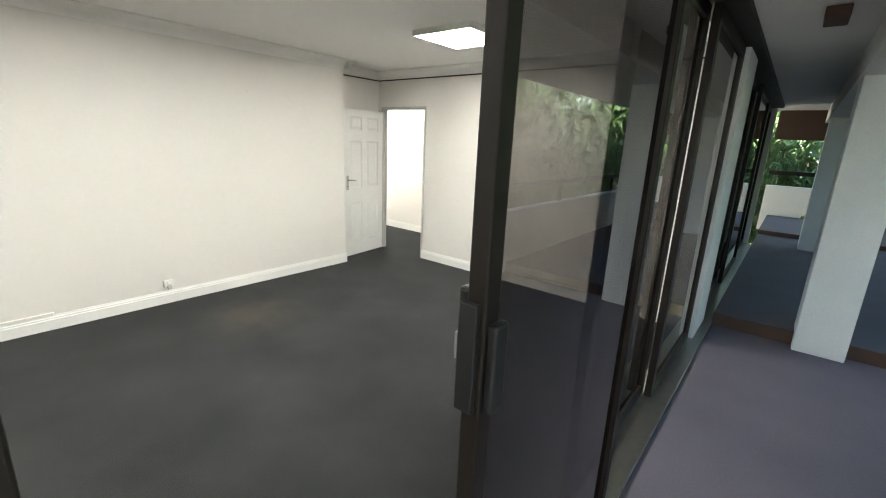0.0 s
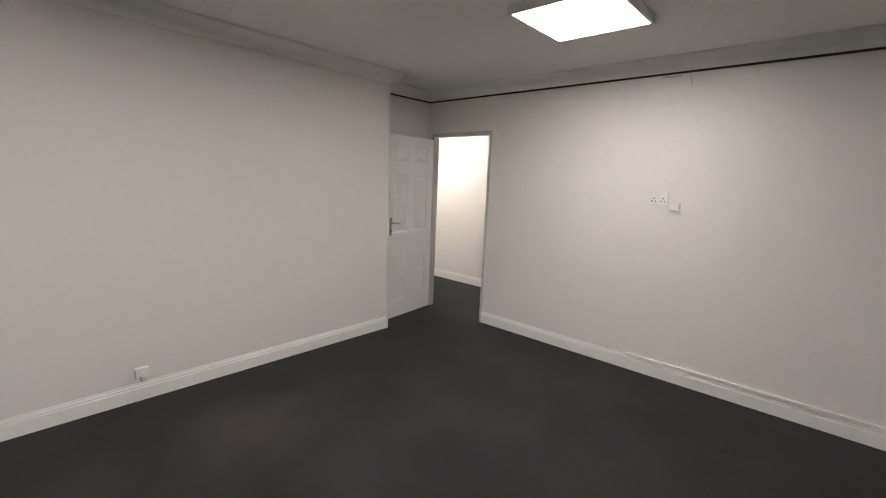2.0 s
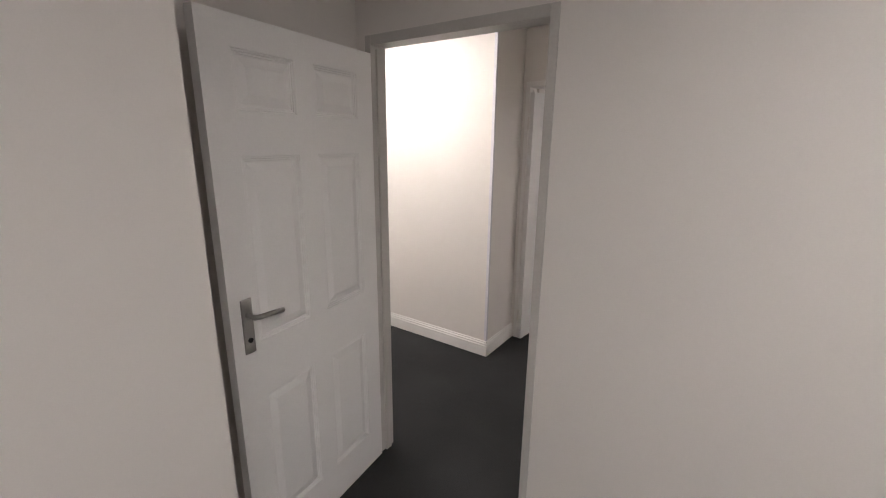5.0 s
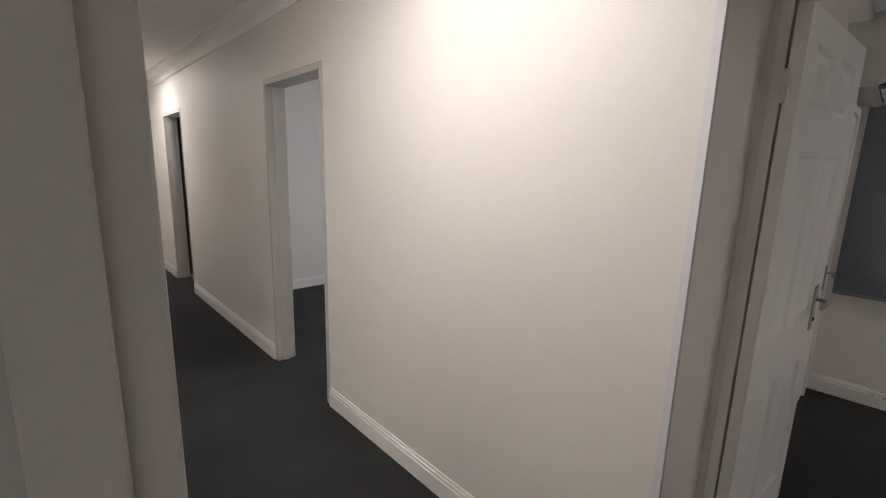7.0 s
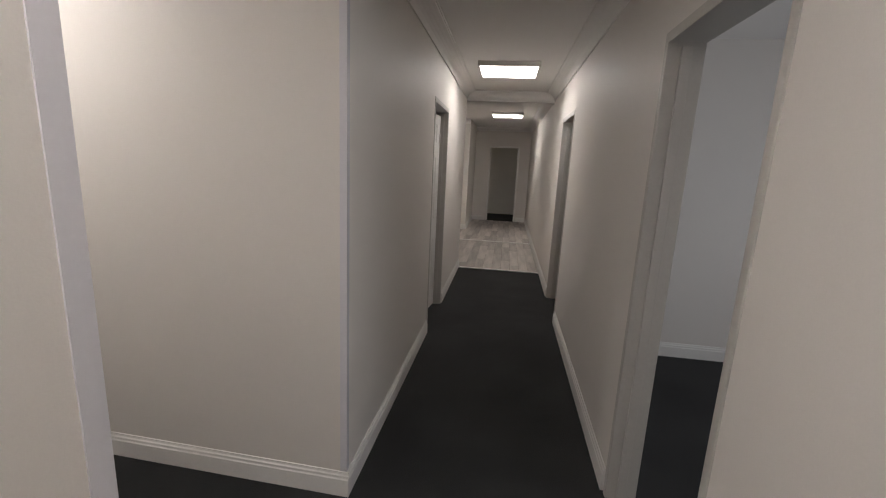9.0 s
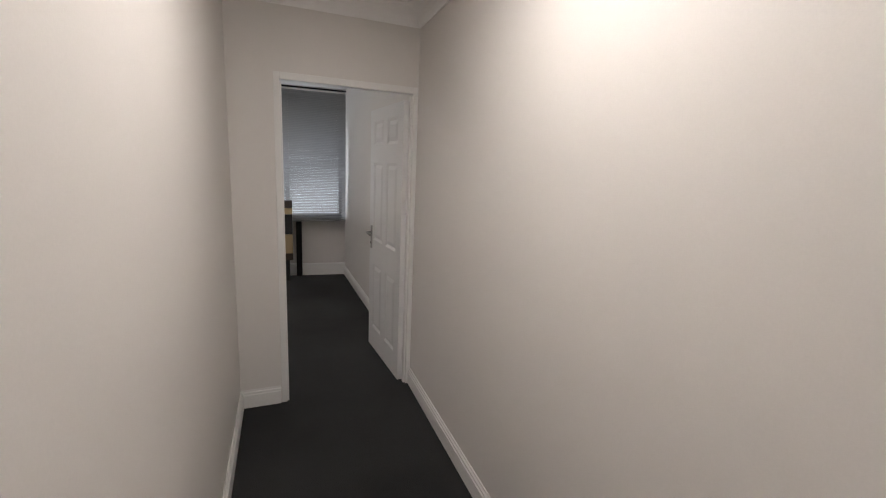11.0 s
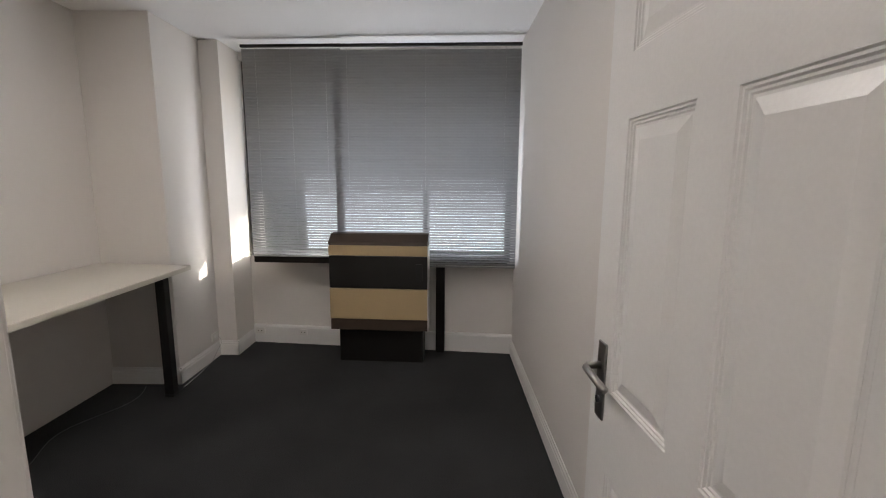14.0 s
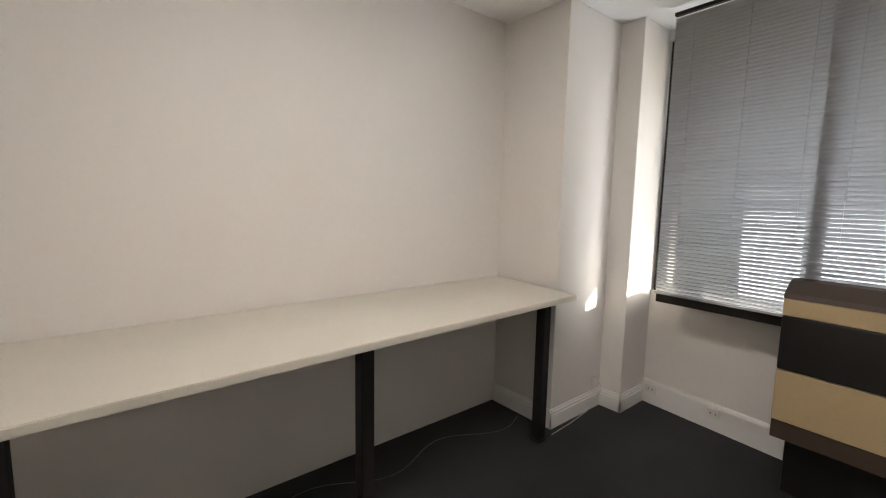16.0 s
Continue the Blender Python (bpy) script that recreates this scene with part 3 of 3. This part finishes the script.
BL = Matrix.Translation((-6.70, 0.90, 0)) @ Matrix.Rotation(-math.atan2(0.10, 2.16), 4, "Z")
blind(BL @ pose(0, 0, 0), 0.80, 2.56, 0.875, SLAT, "grey aluminium venetian blind, closed, over the window's narrow part")
blind(BL @ pose(0.028, 0.735, 0), 1.468, 2.55, 0.81, SLAT, "wide grey aluminium venetian blind, closed, daylight glinting between slats")
part("pull_cord", tube([(0.03, 0.0, 2.48), (0.032, 0.004, 1.9), (0.03, 0.0, 1.2)], 0.002, 5), WHITEP, bpy.data.objects["venetian_blind"])

# dark ledge between window and blinds, built high enough to stop a sun leak
bm = bmesh.new()
plan = [OUT @ Vector((0.002, 0.12, 0)), OUT @ Vector((0.002, 2.34, 0)), BL @ Vector((-0.02, 2.14, 0)), BL @ Vector((-0.02, 0.0, 0))]
lo, hi = [bm.verts.new((p.x, p.y, 0.818)) for p in plan], [bm.verts.new((p.x, p.y, 0.888)) for p in plan]
for k in range(4):
    bm.faces.new((lo[k], lo[(k + 1) % 4], hi[(k + 1) % 4], hi[k]))
bm.faces.new(lo)
bm.faces.new(hi)
structure("trim", bm, BRONZE, "dark bronze window ledge behind the blinds", "window ledge")
# dark upright below the window
tagged(new("sill_post", finish("sill_post", box(0.031, 0.08, 1.765, 1.84, 0.0, 0.815, 0.004), BRONZE)), "dark bronze upright strip under the window", "post").matrix_basis = OUT

heater = thing("gas_heater", pose(-6.62, 2.0, 0, 0, 0, -3), "brown, tan and black striped cabinet heater under the window", "heater")
part("pedestal", box(-0.12, 0.05, -0.355, 0.35, 0, 0.31, 0.006), HBLACK, heater, "black recessed plinth")
yy = 0.395
for nm, z0, z1, x1, mt, lb in (("lower_band", 0.305, 0.40, 0.145, HBROWN, "brown lower band"), ("tan_panel", 0.40, 0.655, 0.155, HCREAM, "wide tan front panel"),
                               ("grille", 0.655, 0.92, 0.150, HBLACK, "black heater front"), ("upper_tan_panel", 0.92, 1.005, 0.155, HCREAM, "narrow tan band")):
    part(nm, box(0.022, x1, -yy, yy, z0 + 0.002, z1 - 0.002, 0.004), mt, heater, lb)
bm = bmesh.new()
prof = [(0.022, 1.005), (0.155, 1.005), (0.150, 1.03), (0.07, 1.085), (0.022, 1.092)]
va = [bm.verts.new((x, -yy, z)) for x, z in prof]
vb = [bm.verts.new((x, yy, z)) for x, z in prof]
for k in range(5):
    bm.faces.new((va[k], va[(k + 1) % 5], vb[(k + 1) % 5], vb[k]))
bm.faces.new(va)
bm.faces.new(vb)
part("sloped_top", bm, HBROWN, heater, "brown sloping top")
part("control_plate", box(0.149, 0.156, yy - 0.09, yy - 0.04, 0.72, 0.86, 0.002), BLACK, heater)
part("edge_trim", box(0.018, 0.150, yy, yy + 0.006, 0.31, 1.0, 0.002), WHITEP, heater, "pale metal side edge")

table = thing("long_table", pose(0, 0, 0), "long off-white laminate table on black square legs along the wall", "table")
bm = bmesh.new()
tt = [(-6.12, 0.065), (-6.045, 0.765), (-3.62, 0.82), (-3.62, 0.065)]
lo, hi = [bm.verts.new((x, y, 0.888)) for x, y in tt], [bm.verts.new((x, y, 0.918)) for x, y in tt]
for k in range(4):
    bm.faces.new((lo[k], lo[(k + 1) % 4], hi[(k + 1) % 4], hi[k]))
bm.faces.new(lo)
bm.faces.new(hi)
bmesh.ops.bevel(bm, geom=bm.edges[:], offset=0.003, segments=2, affect="EDGES")
part("tabletop", bm, LAMINATE, table)
for x, y in ((-5.97, 0.60), (-4.79, 0.60), (-3.72, 0.60)):
    lg = part("leg", box(x - 0.03, x + 0.03, y - 0.03, y + 0.03, 0.012, 0.888, 0.004), LEGS, table)
    part("foot", box(x - 0.033, x + 0.033, y - 0.033, y + 0.033, 0, 0.012, 0.002), BLACK, lg)
pts = []
for k in range(26):
    u = k / 25
    pts.append((-6.08 + 1.9 * u, 0.34 + 0.07 * math.sin(u * 15) - 0.1 * u, 0.006))
tagged(new("floor_cable", finish("floor_cable", tube(pts, 0.0018, 6), CABLE, True)), "thin grey cable trailing over the carpet under the table", "cable")
tagged(new("wall_cable", finish("wall_cable", tube([(-6.66, 0.575, 0.18), (-6.68, 0.585, 0.15), (-6.66, 0.60, 0.12), (-6.5, 0.60, 0.02), (-6.3, 0.61, 0.006), (-6.08, 0.62, 0.004)], 0.0025, 6), FRAMEGREY, True)), "thin cable hanging from the socket to the carpet", "cable")

# ---- room with the air conditioner ----
window_unit("window_blind_room", pose(4.06, 0, 0, 0, 0, 180), -0.22, 2.9, 0.76, 2.36, (0.6, 1.4, 2.2), "dark bronze window behind closed blinds", CLEAR)
blind(pose(4.0, -1.02, 0, 0, 0, 0), 1.24, 2.37, 0.755, BLINDC, "grey closed venetian blind in the unlit room", tilt=74)
blind(pose(4.0, -2.9, 0, 0, 0, 0), 1.86, 2.37, 0.755, BLINDC, "wide grey closed venetian blind in the unlit room", tilt=74)
tagged(new("sill_post", finish("sill_post", box(4.01, 4.06, -0.44, -0.38, 0.13, 0.76, 0.004), BRONZE)), "dark bronze upright strip under the shaded window", "post")
ac = thing("air_conditioner", pose(3.22, 0.28, 2.10), "white wall-mounted split air conditioner above the door", "air conditioner")
bm = bmesh.new()
prof = [(0, -0.13), (-0.12, -0.14), (-0.19, -0.09), (-0.215, 0.0), (-0.21, 0.11), (-0.18, 0.145), (0, 0.15)]
va, vb = ([bm.verts.new((x, y, z)) for y, z in prof] for x in (-0.4, 0.4))
for k in range(7):
    bm.faces.new((va[k], va[(k + 1) % 7], vb[(k + 1) % 7], vb[k]))
bm.faces.new(va)
bm.faces.new(vb)
part("casing", bm, WHITEP, ac)
part("outlet", box(-0.34, 0.34, -0.175, -0.125, -0.128, -0.118, m=Matrix.Rotation(radians(0), 4, "X")), BLACK, ac, "dark air outlet slot")
part("flap", box(-0.34, 0.34, -0.20, -0.15, -0.150, -0.144, 0.001), WHITEP, ac)
d4 = thing("door_store", pose(3.90, 0.28, 0), "white flush door with frame in the shaded room", "door", kind="structure")
part("leaf", box(-0.80, -0.03, -0.02, 0, 0.01, 1.93, 0.003), DOORWHITE, d4)
part("jamb", box(-0.04, 0.02, -0.035, 0, 0, 1.98, 0.004), TRIM, d4)
part("jamb", box(-0.86, -0.80, -0.035, 0, 0, 1.98, 0.004), TRIM, d4)
part("head", box(-0.80, -0.04, -0.035, 0, 1.93, 1.98, 0.004), TRIM, d4)
hh = part("handle", box(-0.10, -0.06, -0.03, -0.02, 0.80, 0.97, 0.002), STEEL, d4)
part("lever", tube([(-0.08, -0.02, 0.92), (-0.08, -0.07, 0.92), (-0.18, -0.07, 0.915)], 0.008), STEEL, hh)
wall_plate("socket_plate", pose(4.044, -0.12, 0.09, 0, 0, 90), 0.13, 0.05, "white socket let into the skirting of the shaded room", "socket", [("pin_hole", -0.03, 0, 0.008, 0.008, BLACK), ("pin_hole", 0.03, 0, 0.008, 0.008, BLACK)])
window_unit("window_east_room", pose(4.06, 0, 0, 0, 0, 180), -4.2, -1.2, 0.9, 2.2, (-2.2, -3.2), "dark bronze window of the east room", CLEAR)
# brown cupboard in the side room
cup = thing("cupboard", pose(1.90, 6.56, 0), "tall brown wooden cupboard in the side room", "cupboard")
part("body", box(-0.45, 0.45, 0, 0.5, 0, 2.1, 0.005), WOODB, cup)
for x in (-0.44, 0.005):
    dr = part("door", box(x, x + 0.435, -0.02, -0.001, 0.06, 2.08, 0.003), WOODB, cup)
    part("knob", tube([(x + (0.39 if x < 0 else 0.045), -0.02, 1.05), (x + (0.39 if x < 0 else 0.045), -0.045, 1.05)], 0.012), STEEL, dr)

# ---- glazed front and gallery ----
GY = -4.07
front = thing("sliding_door_front", pose(0, 0, 0), "dark bronze aluminium sliding glass front, one leaf slid open", "sliding door", kind="structure")


def glass_leaf(name, x0, x1, y, label, bar=0.075, mid=False):
    root = thing(name, pose(0, y, 0), label, "glass door", "glazed leaves", kind="structure")
    part("stile", box(x0, x0 + bar, -0.022, 0.022, 0.03, 2.50, 0.004), BRONZE, root)
    part("stile", box(x1 - bar, x1, -0.022, 0.022, 0.03, 2.50, 0.004), BRONZE, root)
    part("bottom_rail", box(x0 + bar, x1 - bar, -0.022, 0.022, 0.03, 0.11, 0.004), BRONZE, root)
    part("top_rail", box(x0 + bar, x1 - bar, -0.022, 0.022, 2.42, 2.50, 0.004), BRONZE, root)
    part("pane", box(x0 + bar, x1 - bar, -0.003, 0.003, 0.11, 2.42), GLASS, root).visible_shadow = False
    return root


part("track", box(-6.6, 5.3, GY - 0.16, GY + 0.07, 0.0, 0.03, 0.004), STEEL, front, "worn aluminium floor track")
part("header", box(-6.6, 5.3, GY - 0.16, GY + 0.07, 2.50, H, 0.004), BRONZE, front)
lead = glass_leaf("glass_door", -3.94, -2.80, GY - 0.12, "dark framed smoky glass sliding leaf with black pull", 0.05)
pull = part("pull_handle", box(-3.932, -3.90, 0.022, 0.05, 1.17, 1.42, 0.008), BLACK, lead, "black latch pull on the leading stile")
part("latch", box(-3.928, -3.905, 0.05, 0.056, 1.26, 1.32, 0.002), STEEL, pull)
part("keeper", box(-3.955, -3.94, -0.012, 0.03, 1.17, 1.40, 0.003), BLACK, lead)
part("outer_pull", box(-3.932, -3.885, -0.045, -0.022, 1.17, 1.36, 0.006), BLACK, lead)
glass_leaf("glass_door", -2.86, -1.55, GY + 0.03, "dark framed smoky glass fixed leaf")
glass_leaf("glass_door", -1.60, -0.30, GY - 0.03, "dark framed smoky glass leaf beside the wall pier")
glass_leaf("glass_door", 0.30, 1.9, GY + 0.03, "dark framed smoky glass leaf of the next room")
glass_leaf("glass_door", 1.9, 3.5, GY - 0.03, "dark framed smoky glass leaf of the next room")
glass_leaf("glass_door", 3.5, 5.3, GY + 0.03, "dark framed smoky glass leaf of the next room")
glass_leaf("glass_door", -6.6, -4.555, GY - 0.03, "dark framed smoky glass leaf beside the entrance")
structure("wall_pier", box(-0.30, 0.30, GY - 0.09, GY + 0.05, 0.031, 2.50, 0.005), PLASTER, "white plastered pier between the glass fronts", "pier")
wall("wall_next_room_east", "y", 5.3, 5.42, GY - 0.07, -3.3)
structure("floor_next_room", box(4.3, 5.4, -4.07, -3.2, -0.12, 0), CARPET, "dark carpet of the neighbouring room", "carpet")
structure("ceiling_next_room", box(4.3, 5.4, -4.1, -3.2, H, H + 0.15), CEIL, "white ceiling of the neighbouring room", "ceiling")
wall("wall_next_room_back", "x", -3.3, -3.2, 4.2, 5.42)

structure("floor_gallery", box(-9, 0.32, -6.6, GY - 0.1601, -0.2, 0), SCREED, "purple-grey screed floor of the covered gallery", "floor")
structure("floor_gallery_upper", box(0.34, 6.2, -6.6, GY - 0.1601, -0.2, 0.12), SCREED, "raised purple-grey gallery floor beyond the step", "floor")
structure("floor_gallery_end", box(6.2, 9.2, -6.6, GY - 0.1601, -0.2, 0.20), SCREED, "gallery floor beyond the second step", "floor")
structure("trim", box(0.315, 0.342, -6.6, GY - 0.1602, 0.0, 0.122), STEPB, "brown tiled riser of the gallery step", "step")
structure("trim", box(6.18, 6.202, -6.6, GY - 0.1602, 0.12, 0.203), STEPB, "brown riser of the far gallery step", "step")
structure("ceiling_gallery", box(-9, 9.4, -6.9, GY - 0.16, 2.55, 2.75), SOFFIT, "grey soffit over the gallery", "ceiling")
structure("trim", box(-9, 9.4, -5.35, -4.85, 2.32, 2.55), SOFFIT, "deep grey beam over the gallery columns", "beam")
structure("trim", box(6.4, 6.6, -6.6, GY - 0.07, 2.0, 2.55), STEPB, "dark brown cross beam in the gallery", "beam")
for x in (-4.3, 0.20, 4.95):
    c = tagged(new("column", finish("column", box(-0.02, 0.36, -0.18, 0.18, 0, 2.32, 0.008), PLASTER)), "square white painted gallery column", "column", "gallery columns")
    c.matrix_basis = pose(x, -5.05, 0 if x < 0.3 else 0.12)
tagged(new("parapet", finish("parapet", box(-9, 9.3, -6.75, -6.6, -0.2, 0.82, 0.006), PLASTER)), "low white parapet along the gallery edge", "parapet", kind="structure")
tagged(new("parapet", finish("parapet", box(9.2, 9.35, -6.6, GY, -0.2, 0.95, 0.006), PLASTER)), "low white parapet across the gallery end", "parapet", kind="structure")
rail = thing("railing", pose(0, 0, 0), "dark metal handrail above the parapet", "railing")
part("rail", box(-9, 9.3, -6.70, -6.65, 1.10, 1.17, 0.006), BRONZE, rail)
part("rail", box(9.24, 9.30, -6.6, GY, 1.22, 1.32, 0.006), BRONZE, rail)
for x in (-8, -5.5, -3, -0.5, 2, 4.5, 7):
    part("post", box(x - 0.02, x + 0.02, -6.695, -6.655, 0.82, 1.10), BRONZE, rail)
tagged(new("ceiling_sensor", finish("ceiling_sensor", box(-0.14, 0.14, -0.06, 0.06, -0.06, 0, 0.008), STEPB)), "small brown fitting under the gallery soffit", "fitting").matrix_basis = pose(-0.9, -4.62, 2.55)
structure("wall_gallery_end", box(-9.15, -9, -6.75, GY, -0.2, 2.75), PLASTER, "plain white wall closing the gallery", "wall")

# ---- outside ----
structure("ground", box(-400, 400, -400, 400, -3.6, -3.5), GROUND, "dusty ground far below the gallery", "ground")
# west overhang is unseen, added to keep sun off the upper window
structure("roof", box(-9.1, 9.5, -7.2, 17.5, H + 0.16, H + 0.4), SOFFIT, "flat concrete roof slab with an unseen west eave added to cut the sun", "roof")


def tree(m, height, spread, leaves, seed):
    rng = random.Random(seed)
    root = thing("tree", m, "leafy green tree with a dense uneven crown outside", "tree", "garden trees")
    bm = tube([(0, 0, 0), (0.08, 0.04, height * 0.25), (0.02, 0.1, height * 0.5), (0.1, 0.05, height * 0.75)], 0.14, 8)
    clumps = []
    for k in range(28):
        a, e = rng.uniform(0, math.tau), rng.uniform(0.35, 1.0)
        r = spread * rng.uniform(0.35, 1.0) * (1.15 - 0.5 * abs(e - 0.6))
        tip = Vector((r * math.cos(a), r * math.sin(a), height * e))
        tube([(0.03, 0.06, height * e * 0.55), tuple(tip * 0.55 + Vector((0, 0, height * e * 0.3))), tuple(tip)], 0.035, 5, bm)
        clumps.append(tip)
    part("trunk", bm, BARK, root)
    verts, faces = [], []
    for k in range(leaves):
        c = rng.choice(clumps)
        p = c + Vector((rng.gauss(0, 0.42), rng.gauss(0, 0.42), rng.gauss(0, 0.40))) * spread * 0.62
        q = Euler((rng.uniform(0, 6), rng.uniform(0, 6), rng.uniform(0, 6))).to_matrix()
        s = rng.uniform(0.09, 0.19)
        i = len(verts)
        for x, y, z in ((-s, 0, 0), (0, -s * 0.42, s * 0.1), (s, 0, -s * 0.1), (0, s * 0.42, s * 0.1)):
            verts.append(p + q @ Vector((x, y, z)))
        faces.append((i, i + 1, i + 2, i + 3))
    me = bpy.data.meshes.new("crown")
    me.from_pydata(verts, [], faces)
    me.materials.append(LEAF)
    cr = new("crown", me)
    cr.parent = root


for k, (x, y, h, s) in enumerate([(-5.5, -10.5, 6.3, 2.4), (-1.5, -11.5, 6.6, 2.6), (2.5, -10.2, 6.0, 2.3), (6.5, -11.0, 6.8, 2.7), (12.6, -5.2, 6.2, 2.4), (13.5, -8.5, 6.6, 2.6), (13.2, -2.0, 6.4, 2.4), (-11.0, 0.4, 4.9, 1.9), (-11.5, 3.2, 4.8, 1.9)]):
    tree(pose(x, y, -3.5, 0, 0, 40 * k), h, s, 9000, k)
# pale building across the way
for m in (pose(0, -26, -3.5), pose(30, -6, -3.5, 0, 0, 90), pose(-26, 1, -3.5, 0, 0, -90)):
    b = thing("apartment_building", m, "pale plastered building across the way", "building")
    part("wall", box(-16, 16, -4, 0, 0, 5.2), FACADE, b)
    part("roof", box(-16.3, 16.3, -4.3, 0.3, 5.2, 5.5), SOFFIT, b)
    for x in range(-13, 14, 4):
        for z in (0.9, 3.6):
            w = part("window", box(x - 0.8, x + 0.8, 0.0, 0.04, z, z + 1.2), DARKGLASS, b)
            part("sill", box(x - 0.9, x + 0.9, 0.0, 0.12, z - 0.08, z), FACADE, w)

# ---- wooden floor of the hall, board by board ----
structure("floor_hall", box(-1.8, 1.4, 7.68, 13.6, -0.12, -0.0115), WOODB, "underlay below the whitewashed boards", "floor")
hall = bpy.data.objects["floor_hall"]
mesh_board = finish("board", box(-0.0685, 0.0685, -0.598, 0.598, -0.011, -0.001, 0.0015), WOODW)
row = 0
x = -0.65
while x < 1.36:
    y = 7.69 + (0.0, -0.5, -0.85)[row % 3]
    while y < 13.4:
        o = new("board", mesh_board)
        o.parent = hall
        o.matrix_basis = pose(x, y + 0.6, 0)
        y += 1.2
    row += 1
    x += 0.14
structure("trim", box(-0.1, 1.265, 7.655, 7.70, 0.0, 0.012, 0.003), TRIM, "pale threshold strip between carpet and boards", "threshold")
structure("trim", box(-0.6, 1.265, 10.1, 10.15, -0.001, 0.012, 0.003), TRIM, "pale joint strip across the boards", "threshold")
